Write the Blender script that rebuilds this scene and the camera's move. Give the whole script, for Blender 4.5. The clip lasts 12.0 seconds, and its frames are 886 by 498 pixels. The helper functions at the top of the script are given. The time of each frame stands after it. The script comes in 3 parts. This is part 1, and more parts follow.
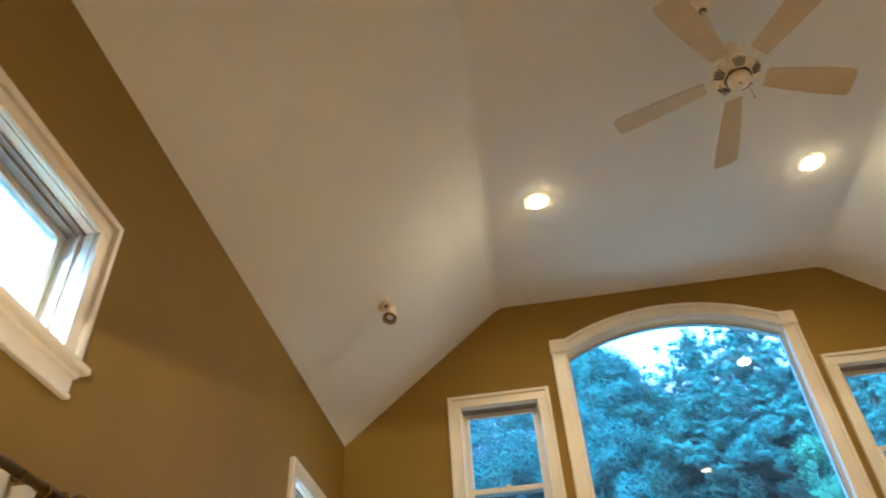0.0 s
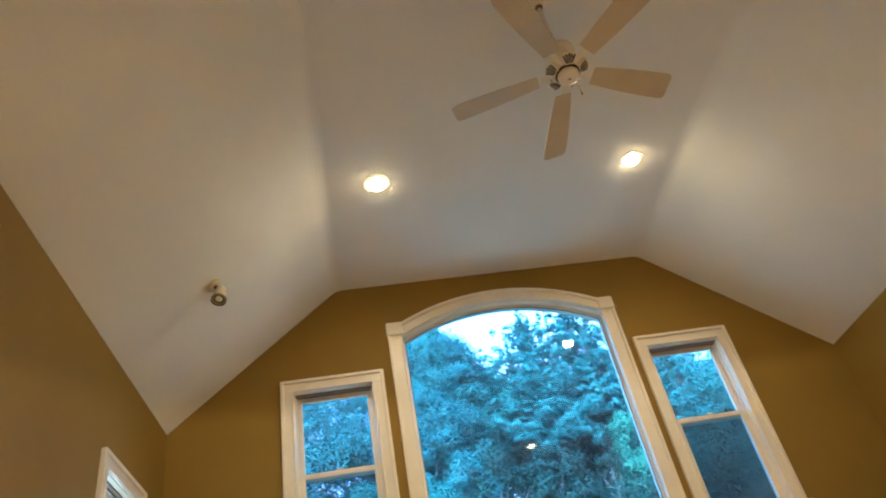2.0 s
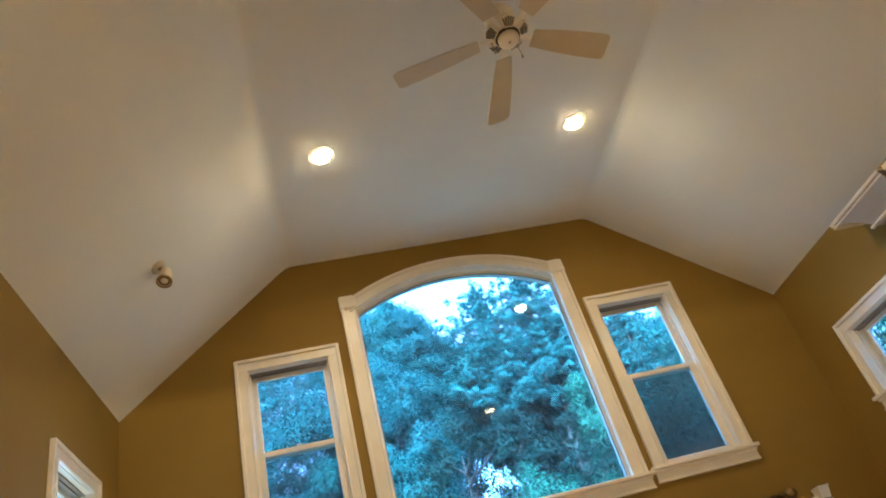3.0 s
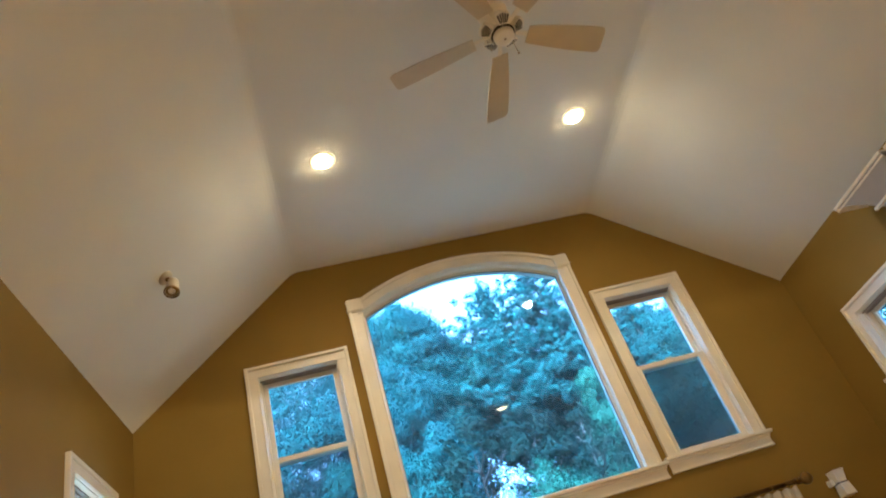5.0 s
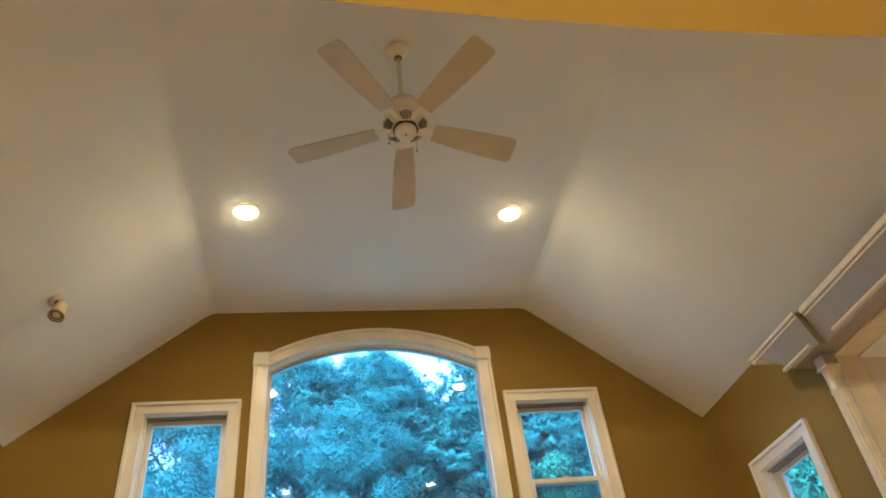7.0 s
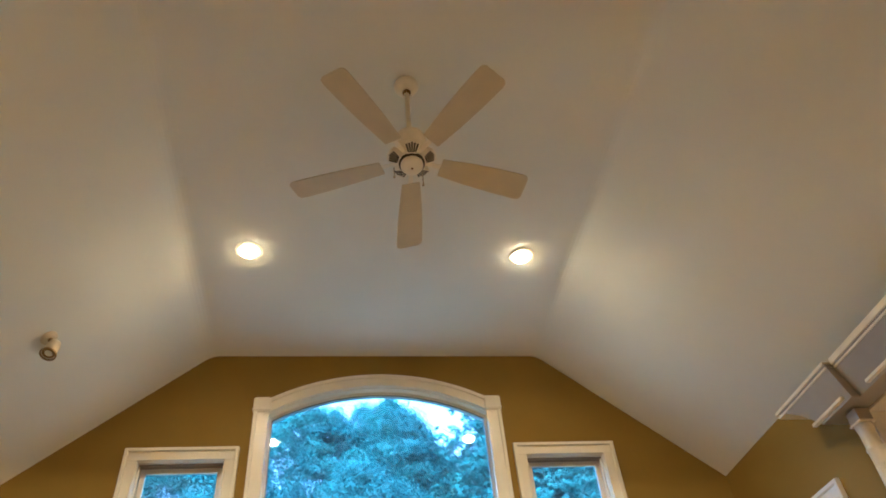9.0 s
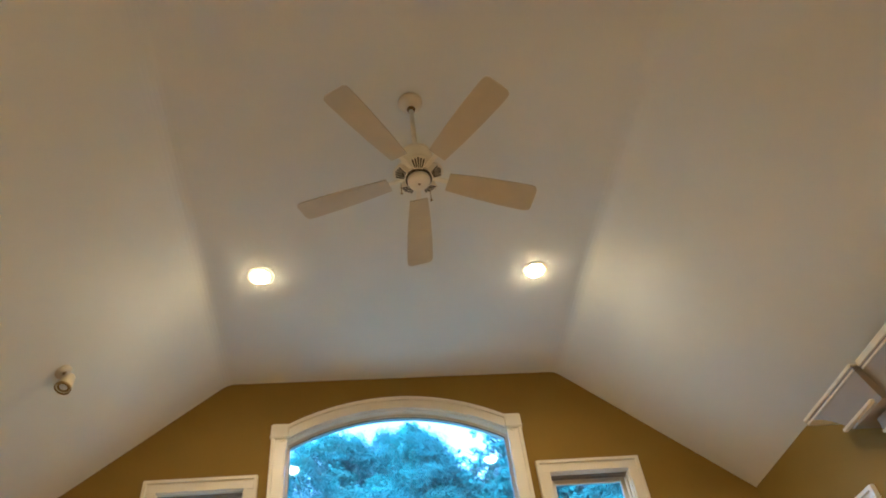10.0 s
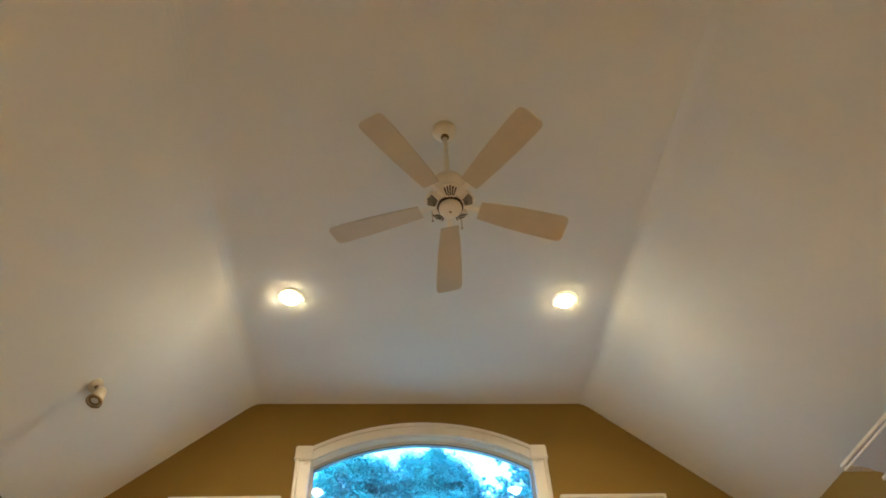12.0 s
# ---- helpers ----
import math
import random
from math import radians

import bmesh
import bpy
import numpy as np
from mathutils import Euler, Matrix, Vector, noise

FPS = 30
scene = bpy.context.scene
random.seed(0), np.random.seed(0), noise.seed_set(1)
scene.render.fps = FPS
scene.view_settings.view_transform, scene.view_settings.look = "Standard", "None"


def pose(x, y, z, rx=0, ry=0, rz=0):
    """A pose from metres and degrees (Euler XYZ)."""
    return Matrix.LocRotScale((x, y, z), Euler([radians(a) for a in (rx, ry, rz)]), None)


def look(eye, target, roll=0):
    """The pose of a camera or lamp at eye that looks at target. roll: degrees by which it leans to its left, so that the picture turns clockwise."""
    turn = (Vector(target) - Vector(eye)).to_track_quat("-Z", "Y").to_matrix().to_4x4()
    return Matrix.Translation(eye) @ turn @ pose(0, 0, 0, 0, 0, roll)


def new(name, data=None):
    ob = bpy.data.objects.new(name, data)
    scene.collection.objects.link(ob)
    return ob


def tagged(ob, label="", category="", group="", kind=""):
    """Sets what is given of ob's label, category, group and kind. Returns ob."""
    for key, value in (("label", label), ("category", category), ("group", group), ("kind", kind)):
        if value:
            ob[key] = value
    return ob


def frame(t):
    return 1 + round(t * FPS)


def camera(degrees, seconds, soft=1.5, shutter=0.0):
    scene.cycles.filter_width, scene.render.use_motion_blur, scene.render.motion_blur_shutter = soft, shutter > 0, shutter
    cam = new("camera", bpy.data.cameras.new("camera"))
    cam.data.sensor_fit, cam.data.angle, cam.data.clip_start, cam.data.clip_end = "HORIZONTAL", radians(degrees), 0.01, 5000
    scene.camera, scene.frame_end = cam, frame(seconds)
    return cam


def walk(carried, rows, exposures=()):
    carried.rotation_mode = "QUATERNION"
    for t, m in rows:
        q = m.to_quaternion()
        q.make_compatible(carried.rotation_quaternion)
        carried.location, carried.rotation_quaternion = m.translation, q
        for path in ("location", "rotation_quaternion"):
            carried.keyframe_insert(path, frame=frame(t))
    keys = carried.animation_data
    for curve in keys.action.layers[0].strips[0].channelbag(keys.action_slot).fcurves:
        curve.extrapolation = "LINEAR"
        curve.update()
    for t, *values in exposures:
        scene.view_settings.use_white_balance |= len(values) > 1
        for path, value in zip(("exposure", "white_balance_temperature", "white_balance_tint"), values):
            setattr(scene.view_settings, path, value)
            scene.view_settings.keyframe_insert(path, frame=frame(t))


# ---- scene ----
cam = camera(64.4, 12.0, soft=1.8, shutter=0.5)
PATH = [
    (0, (-1.216, -4.842, 1.562), (-1.379, -3.322, 2.852), -3.9),
    (0.5, (-1.203, -4.816, 1.572), (-1.244, -3.262, 2.831), -6.7),
    (1, (-1.198, -4.812, 1.565), (-1.155, -3.252, 2.815), -7.4),
    (1.5, (-1.182, -4.812, 1.573), (-1.02, -3.246, 2.806), -9.2),
    (2, (-1.167, -4.807, 1.569), (-0.902, -3.234, 2.776), -12.1),
    (2.5, (-1.161, -4.801, 1.564), (-0.824, -3.212, 2.731), -15.0),
    (3, (-1.152, -4.79, 1.553), (-0.765, -3.177, 2.67), -17.1),
    (3.2, (-1.153, -4.791, 1.554), (-0.754, -3.171, 2.656), -17.4),
    (4.8, (-1.148, -4.808, 1.559), (-0.771, -3.177, 2.654), -18.5),
    (5, (-1.151, -4.795, 1.539), (-0.778, -3.182, 2.661), -19.2),
    (5.5, (-1.022, -4.891, 1.613), (-0.726, -3.316, 2.81), -13.2),
    (6, (-0.826, -5.027, 1.644), (-0.535, -3.471, 2.867), -7.8),
    (6.5, (-0.58, -4.995, 1.647), (-0.249, -3.453, 2.877), -7.6),
    (6.7, (-0.475, -4.967, 1.627), (-0.141, -3.428, 2.86), -7.2),
    (8.3, (-0.208, -4.854, 1.645), (-0.002, -3.371, 2.972), -12.1),
    (8.5, (-0.194, -4.826, 1.623), (-0.003, -3.36, 2.971), -9.8),
    (9, (-0.287, -4.77, 1.686), (-0.013, -3.323, 3.04), -6.1),
    (9.5, (-0.292, -4.749, 1.69), (-0.022, -3.318, 3.061), -6.9),
    (10, (-0.263, -4.716, 1.689), (-0.03, -3.31, 3.092), -7.7),
    (10.5, (-0.243, -4.72, 1.695), (-0.049, -3.335, 3.125), -7.4),
    (11, (-0.215, -4.714, 1.691), (-0.046, -3.349, 3.144), -6.6),
    (11.5, (-0.247, -4.697, 1.681), (-0.081, -3.342, 3.142), -5.5),
    (12, (-0.254, -4.731, 1.703), (-0.11, -3.367, 3.159), -3.5),
]
walk(cam, [(t, look(eye, target, roll)) for t, eye, target, roll in PATH],
     exposures=[(0, 4.47, 5380, 5.5), (3, 4.44, 5380, 5.5), (5, 4.45, 5430, 5.8), (5.5, 4.48, 5540, 4.8),
                (6.5, 4.49, 5520, 3.8), (8.5, 4.42, 5380, 5.6), (12, 4.54, 5180, 3.6)])

# ---- world, sun, exposure ----
world = bpy.data.worlds.new("world")
scene.world = world
world.use_nodes = True
wn = world.node_tree.nodes
wl = world.node_tree.links
sky = wn.new("ShaderNodeTexSky")
sky.sky_type = "NISHITA"
sky.sun_disc = False
sky.sun_elevation = radians(42)
sky.sun_rotation = radians(205)
sky.air_density, sky.dust_density, sky.ozone_density = 1.0, 6.0, 1.5
# thin overcast: the clear sky's colour is washed out
pale = wn.new("ShaderNodeHueSaturation")
pale.inputs["Saturation"].default_value = 0.55
wl.new(sky.outputs[0], pale.inputs["Color"])
wl.new(pale.outputs[0], wn["Background"].inputs[0])
wn["Background"].inputs[1].default_value = 0.15

sun = new("sun", bpy.data.lights.new("sun", "SUN"))
sun.data.energy, sun.data.angle, sun.data.color = 0.5, radians(30), (1.0, 0.97, 0.92)
sun.matrix_world = look((0, 0, 0), (0.314, 0.674, -0.669))

WARM = (1.0, 0.72, 0.42)
CAN_WATTS = 0.58
FILL_WATTS = 1.6
UP_WATTS = 15.0

# ---- plan ----
XL, XR = -2.577, 2.594            # side walls
ZC, XC, ZE = 4.945, 1.304, 3.868  # flat ceiling, its half width, eaves
Z0 = -0.15                        # floor
SLOPE = (ZC - ZE) / (2.585 - XC)
HZ = 2.25                         # low ceiling edge above the entry


def roof(x):
    return ZC if abs(x) <= XC else ZC - (abs(x) - XC) * SLOPE


def rear(x):
    return -4.536 + 0.006 * x - 0.087 * x * x


# ---- materials ----
def mat(name, base, rough=0.5, metal=0.0, vary=0.06, scale=3.0, fine=90.0, bump=0.08, dist=0.002, tone=None, spec=0.5):
    m = bpy.data.materials.new(name)
    m.use_nodes = True
    n, l = m.node_tree.nodes, m.node_tree.links
    b = n["Principled BSDF"]
    b.inputs["Roughness"].default_value = rough
    b.inputs["Metallic"].default_value = metal
    b.inputs["Specular IOR Level"].default_value = spec
    co = n.new("ShaderNodeTexCoord")
    big = n.new("ShaderNodeTexNoise")
    big.inputs["Scale"].default_value, big.inputs["Detail"].default_value = scale, 5
    small = n.new("ShaderNodeTexNoise")
    small.inputs["Scale"].default_value, small.inputs["Detail"].default_value = fine, 3
    l.new(co.outputs["Object"], big.inputs["Vector"])
    l.new(co.outputs["Object"], small.inputs["Vector"])
    mix = n.new("ShaderNodeMix")
    mix.data_type = "RGBA"
    dark = tone or tuple(c * (1 - 2 * vary) for c in base)
    lite = tuple(min(1, c * (1 + vary)) for c in base)
    mix.inputs["A"].default_value = (*dark, 1)
    mix.inputs["B"].default_value = (*lite, 1)
    ramp = n.new("ShaderNodeMapRange")
    ramp.inputs["From Min"].default_value, ramp.inputs["From Max"].default_value = 0.3, 0.7
    l.new(big.outputs["Fac"], ramp.inputs["Value"])
    l.new(ramp.outputs["Result"], mix.inputs["Factor"])
    l.new(mix.outputs["Result"], b.inputs["Base Color"])
    rr = n.new("ShaderNodeMapRange")
    rr.inputs["To Min"].default_value, rr.inputs["To Max"].default_value = max(0.02, rough - 0.07), min(1, rough + 0.07)
    l.new(small.outputs["Fac"], rr.inputs["Value"])
    l.new(rr.outputs["Result"], b.inputs["Roughness"])
    bp = n.new("ShaderNodeBump")
    bp.inputs["Strength"].default_value, bp.inputs["Distance"].default_value = bump, dist
    l.new(small.outputs["Fac"], bp.inputs["Height"])
    l.new(bp.outputs["Normal"], b.inputs["Normal"])
    return m


def leaf_mat(name, a, b2):
    """Foliage: colour varies leaf by leaf and, more slowly, from bough to bough."""
    m = bpy.data.materials.new(name)
    m.use_nodes = True
    n, l = m.node_tree.nodes, m.node_tree.links
    b = n["Principled BSDF"]
    b.inputs["Roughness"].default_value = 0.8
    b.inputs["Specular IOR Level"].default_value = 0.15
    g = n.new("ShaderNodeNewGeometry")
    co = n.new("ShaderNodeTexCoord")
    bough = n.new("ShaderNodeTexNoise")
    bough.inputs["Scale"].default_value, bough.inputs["Detail"].default_value = 0.9, 3
    l.new(co.outputs["Object"], bough.inputs["Vector"])
    br = n.new("ShaderNodeMapRange")
    br.inputs["From Min"].default_value, br.inputs["From Max"].default_value = 0.36, 0.64
    br.inputs["To Max"].default_value = 0.7
    l.new(bough.outputs["Fac"], br.inputs["Value"])
    add = n.new("ShaderNodeMath")
    add.operation = "MULTIPLY_ADD"
    add.inputs[1].default_value = 0.22
    l.new(g.outputs["Random Per Island"], add.inputs[0])
    l.new(br.outputs["Result"], add.inputs[2])
    mix = n.new("ShaderNodeMix")
    mix.data_type = "RGBA"
    mix.inputs["A"].default_value, mix.inputs["B"].default_value = (*a, 1), (*b2, 1)
    l.new(add.outputs[0], mix.inputs["Factor"])
    l.new(mix.outputs["Result"], b.inputs["Base Color"])
    tr = n.new("ShaderNodeBsdfTranslucent")
    l.new(mix.outputs["Result"], tr.inputs["Color"])
    ms = n.new("ShaderNodeMixShader")
    ms.inputs[0].default_value = 0.42
    l.new(b.outputs[0], ms.inputs[1])
    l.new(tr.outputs[0], ms.inputs[2])
    l.new(ms.outputs[0], n["Material Output"].inputs[0])
    return m


def emit_mat(name, color, strength):
    m = bpy.data.materials.new(name)
    m.use_nodes = True
    b = m.node_tree.nodes["Principled BSDF"]
    b.inputs["Base Color"].default_value = (0.9, 0.85, 0.75, 1)
    b.inputs["Emission Color"].default_value = (*color, 1)
    b.inputs["Emission Strength"].default_value = strength
    return m


def glass_mat():
    m = bpy.data.materials.new("window_glass")
    m.use_nodes = True
    n, l = m.node_tree.nodes, m.node_tree.links
    n.remove(n["Principled BSDF"])
    t = n.new("ShaderNodeBsdfTransparent")
    t.inputs["Color"].default_value = (0.55, 0.78, 1.0, 1)
    g = n.new("ShaderNodeBsdfGlossy")
    g.inputs["Roughness"].default_value = 0.02
    lw = n.new("ShaderNodeLayerWeight")
    lw.inputs["Blend"].default_value = 0.5
    p5 = n.new("ShaderNodeMath")
    p5.operation = "POWER"
    p5.inputs[1].default_value = 5.0
    l.new(lw.outputs["Facing"], p5.inputs[0])
    f = n.new("ShaderNodeMapRange")
    f.inputs["To Min"].default_value = 0.05
    l.new(p5.outputs[0], f.inputs["Value"])
    ms = n.new("ShaderNodeMixShader")
    l.new(f.outputs[0], ms.inputs[0])
    l.new(t.outputs[0], ms.inputs[1])
    l.new(g.outputs[0], ms.inputs[2])
    # a small translucent share stands for the haze over the view outside
    veil = n.new("ShaderNodeBsdfTranslucent")
    veil.inputs["Color"].default_value = (0.8, 0.88, 0.95, 1)
    md = n.new("ShaderNodeMixShader")
    md.inputs[0].default_value = 0.009
    l.new(ms.outputs[0], md.inputs[1])
    l.new(veil.outputs[0], md.inputs[2])
    l.new(md.outputs[0], n["Material Output"].inputs[0])
    return m


def screen_mat():
    """Fine dark insect mesh: most of the light passes between its threads."""
    m = bpy.data.materials.new("insect_screen_mesh")
    m.use_nodes = True
    n, l = m.node_tree.nodes, m.node_tree.links
    b = n["Principled BSDF"]
    b.inputs["Base Color"].default_value = (0.03, 0.03, 0.03, 1)
    b.inputs["Roughness"].default_value = 0.7
    t = n.new("ShaderNodeBsdfTransparent")
    ms = n.new("ShaderNodeMixShader")
    ms.inputs[0].default_value = 0.36
    l.new(t.outputs[0], ms.inputs[1])
    l.new(b.outputs[0], ms.inputs[2])
    l.new(ms.outputs[0], n["Material Output"].inputs[0])
    return m


M_WALL = mat("ochre_wall_paint", (0.257, 0.157, 0.0225), 0.7, spec=0.25, vary=0.05, scale=1.3, fine=160, bump=0.25, dist=0.0015)
M_CEIL = mat("white_ceiling_paint", (0.775, 0.768, 0.690), 0.8, vary=0.025, scale=1.1, fine=120, bump=0.2, dist=0.002)
M_TRIM = mat("white_trim_enamel", (0.80, 0.73, 0.58), 0.32, vary=0.03, scale=6, fine=60, bump=0.05)
M_SASH = mat("white_sash_vinyl", (0.78, 0.72, 0.60), 0.38, vary=0.03, scale=8, fine=80, bump=0.04)
M_DARKTRACK = mat("grey_window_track", (0.22, 0.21, 0.20), 0.5, vary=0.1, scale=10)
M_HEADSHADOW = mat("head_shadow_taupe", (0.30, 0.255, 0.205), 0.5, vary=0.08, scale=9)
M_FAN = mat("cream_fan_enamel", (0.84, 0.78, 0.63), 0.3, vary=0.04, scale=12, fine=150, bump=0.04)
M_BLADE = mat("pale_oak_blade", (0.58, 0.50, 0.34), 0.45, vary=0.035, scale=7, fine=70, bump=0.1)
M_SLOT = mat("dark_vent", (0.035, 0.025, 0.015), 0.7, vary=0.2)
M_BRASS = mat("aged_brass", (0.30, 0.19, 0.07), 0.38, 1.0, vary=0.25, scale=14, fine=90)
M_BEAD = mat("bright_bead", (0.8, 0.75, 0.6), 0.2, 1.0)
M_SPOT = mat("ivory_lamp_enamel", (0.62, 0.53, 0.36), 0.4, vary=0.05, scale=20)
M_COL = mat("cream_column_paint", (0.74, 0.65, 0.47), 0.4, vary=0.06, scale=9, fine=110)
# off-white beam with the weak light on its fascia put into darker paint
M_BEAM = mat("shade_toned_beam_paint", (0.36, 0.32, 0.265), 0.6, vary=0.04, scale=4)
M_PALE = mat("pale_rose_wall_paint", (0.66, 0.60, 0.54), 0.7, vary=0.04, scale=2)
M_PLASTIC = mat("white_plastic", (0.78, 0.76, 0.70), 0.4, vary=0.03, scale=10)
M_CLOTH = mat("ivory_curtain_cloth", (0.50, 0.45, 0.36), 0.9, vary=0.1, scale=9, fine=220, bump=0.4)
# unseen floor; pale base chosen to bounce more light to the ceiling
M_FLOOR = mat("pale_bounce_floor", (0.60, 0.52, 0.42), 0.95, vary=0.08, scale=4, fine=260, bump=0.5)
M_BARK = mat("grey_bark", (0.032, 0.027, 0.022), 0.95, vary=0.35, scale=6, fine=30, bump=0.8, dist=0.02)
M_GROUND = mat("soil_and_leaf_litter", (0.085, 0.082, 0.055), 0.95, vary=0.35, scale=0.6, fine=12, bump=0.6, dist=0.03)
M_LEAF = [leaf_mat("maple_leaf", (0.017, 0.076, 0.068), (0.032, 0.124, 0.102)),
          leaf_mat("oak_leaf", (0.014, 0.066, 0.066), (0.027, 0.107, 0.098)),
          leaf_mat("pine_needle", (0.019, 0.084, 0.080), (0.036, 0.136, 0.120)),
          leaf_mat("birch_leaf", (0.020, 0.082, 0.054), (0.040, 0.132, 0.080)),
          # darkened leaf copy that carries the shade low in the woods
          leaf_mat("shaded_near_leaf", (0.004, 0.018, 0.014), (0.010, 0.036, 0.027))]
M_GLASS = glass_mat()
M_BULB = emit_mat("lamp_glow", (1.0, 0.68, 0.33), 7.6)
M_DIM = emit_mat("dim_lamp_glow", (1.0, 0.62, 0.26), 2.1)
M_SCREEN = screen_mat()


# ---- builders ----
def part(name, bm, material, parent=None, label="", smooth=False):
    me = bpy.data.meshes.new(name)
    bmesh.ops.recalc_face_normals(bm, faces=bm.faces)
    bm.to_mesh(me)
    bm.free()
    me.materials.append(material)
    if smooth:
        for p in me.polygons:
            p.use_smooth = True
    ob = new(name, me)
    if parent:
        ob.parent = parent
    if label:
        ob["label"] = label
    return ob


def box(bm, x0, x1, y0, y1, z0, z1, bevel=0.0):
    vs = [bm.verts.new((x, y, z)) for x in (x0, x1) for y in (y0, y1) for z in (z0, z1)]
    fs = [bm.faces.new([vs[i] for i in f]) for f in ((0, 1, 3, 2), (4, 6, 7, 5), (0, 4, 5, 1), (2, 3, 7, 6), (0, 2, 6, 4), (1, 5, 7, 3))]
    if bevel:
        es = list({e for f in fs for e in f.edges})
        bmesh.ops.bevel(bm, geom=es, offset=bevel, segments=2, affect="EDGES", profile=0.5)
    return vs


def prism(bm, low, high):
    """A solid between two polygons of equally many corners."""
    a = [bm.verts.new(p) for p in low]
    b = [bm.verts.new(p) for p in high]
    n = len(a)
    bm.faces.new(a)
    bm.faces.new(list(reversed(b)))
    for i in range(n):
        bm.faces.new((a[i], b[i], b[(i + 1) % n], a[(i + 1) % n]))


def lathe(bm, profile, seg=32, m=Matrix()):
    """A turned solid about z from (radius, height) pairs."""
    rings = []
    for r, z in profile:
        rings.append([bm.verts.new(m @ Vector((r * math.cos(2 * math.pi * i / seg), r * math.sin(2 * math.pi * i / seg), z))) for i in range(seg)])
    for a, b in zip(rings, rings[1:]):
        for i in range(seg):
            j = (i + 1) % seg
            bm.faces.new((a[i], a[j], b[j], b[i]))
    bm.faces.new(list(reversed(rings[0])))
    bm.faces.new(rings[-1])


def tube(bm, pts, radii, seg=8):
    rings = []
    for k, p in enumerate(pts):
        p = Vector(p)
        d = (Vector(pts[min(k + 1, len(pts) - 1)]) - Vector(pts[max(k - 1, 0)])).normalized()
        u = d.cross(Vector((0.3, 0.7, 0.2))).normalized()
        v = d.cross(u)
        rings.append([bm.verts.new(p + radii[k] * (math.cos(2 * math.pi * i / seg) * u + math.sin(2 * math.pi * i / seg) * v)) for i in range(seg)])
    for a, b in zip(rings, rings[1:]):
        for i in range(seg):
            bm.faces.new((a[i], a[(i + 1) % seg], b[(i + 1) % seg], b[i]))
    bm.faces.new(list(reversed(rings[0])))
    bm.faces.new(rings[-1])


def empty(name, at=(0, 0, 0)):
    e = new(name)
    e.empty_display_size = 0.1
    e.location = at
    return e


# ---- large structure ----
def opening_top(x):
    return 2.988 + math.sqrt(max(0, 1.668**2 - x * x))


def wall_north():
    bm = bmesh.new()
    T = 0.16
    xs = {XL - 0.16, XR + 0.16, -XC, XC, XL, XR}
    xs |= {s * v for s in (-1, 1) for v in (0.837, 1.078, 1.682)}
    xs |= {-0.837 + 1.674 * i / 24 for i in range(25)}
    xs = sorted(xs)
    for a, b in zip(xs, xs[1:]):
        if b - a < 1e-6:
            continue
        mid = abs((a + b) / 2)
        spans = [(Z0 - 0.2, Z0 - 0.2, roof(a) + 0.1, roof(b) + 0.1)]
        if mid < 0.837:
            spans = [(Z0 - 0.2, Z0 - 0.2, 2.70, 2.70), (opening_top(a), opening_top(b), roof(a) + 0.1, roof(b) + 0.1)]
        elif 1.078 < mid < 1.682:
            spans = [(Z0 - 0.2, Z0 - 0.2, 2.726, 2.726), (4.065, 4.065, roof(a) + 0.1, roof(b) + 0.1)]
        for l0, l1, h0, h1 in spans:
            prism(bm, [(a, 0, l0), (b, 0, l1), (b, 0, h1), (a, 0, h0)], [(a, T, l0), (b, T, l1), (b, T, h1), (a, T, h0)])
    bmesh.ops.remove_doubles(bm, verts=bm.verts, dist=1e-5)
    return tagged(part("wall_north", bm, M_WALL), "tall ochre painted gable wall with three windows", "wall", kind="structure")


def side_wall(name, x0, x1, y0, holes, label, top=None):
    bm = bmesh.new()
    top = top or ZE + 0.1
    cuts = sorted({0.0, y0} | {y for h in holes for y in h[:2]})
    for a, b in zip(cuts, cuts[1:]):
        spans = [(Z0 - 0.2, top)]
        for ya, yb, za, zb in holes:
            if ya - 1e-6 <= a and b <= yb + 1e-6:
                spans = [(Z0 - 0.2, za), (zb, top)] if za > Z0 else [(zb, top)]
        for za, zb in spans:
            box(bm, x0, x1, a, b, za, zb)
    bmesh.ops.remove_doubles(bm, verts=bm.verts, dist=1e-5)
    return tagged(part(name, bm, M_WALL), label, "wall", kind="structure")


SMALL = (2.745, 3.215)   # clear height of the small side windows
wall_north()
side_wall("wall_west", XL - 0.16, XL, -8.0, [(-1.055, -0.505, *SMALL), (-3.775, -3.225, *SMALL)], "tall ochre painted wall with two small windows")
side_wall("wall_east", XR, XR + 0.16, -8.0, [(-1.065, -0.505, *SMALL), (-4.45, -1.60, Z0 - 0.2, 3.49)], "ochre painted wall with small window and columned opening")


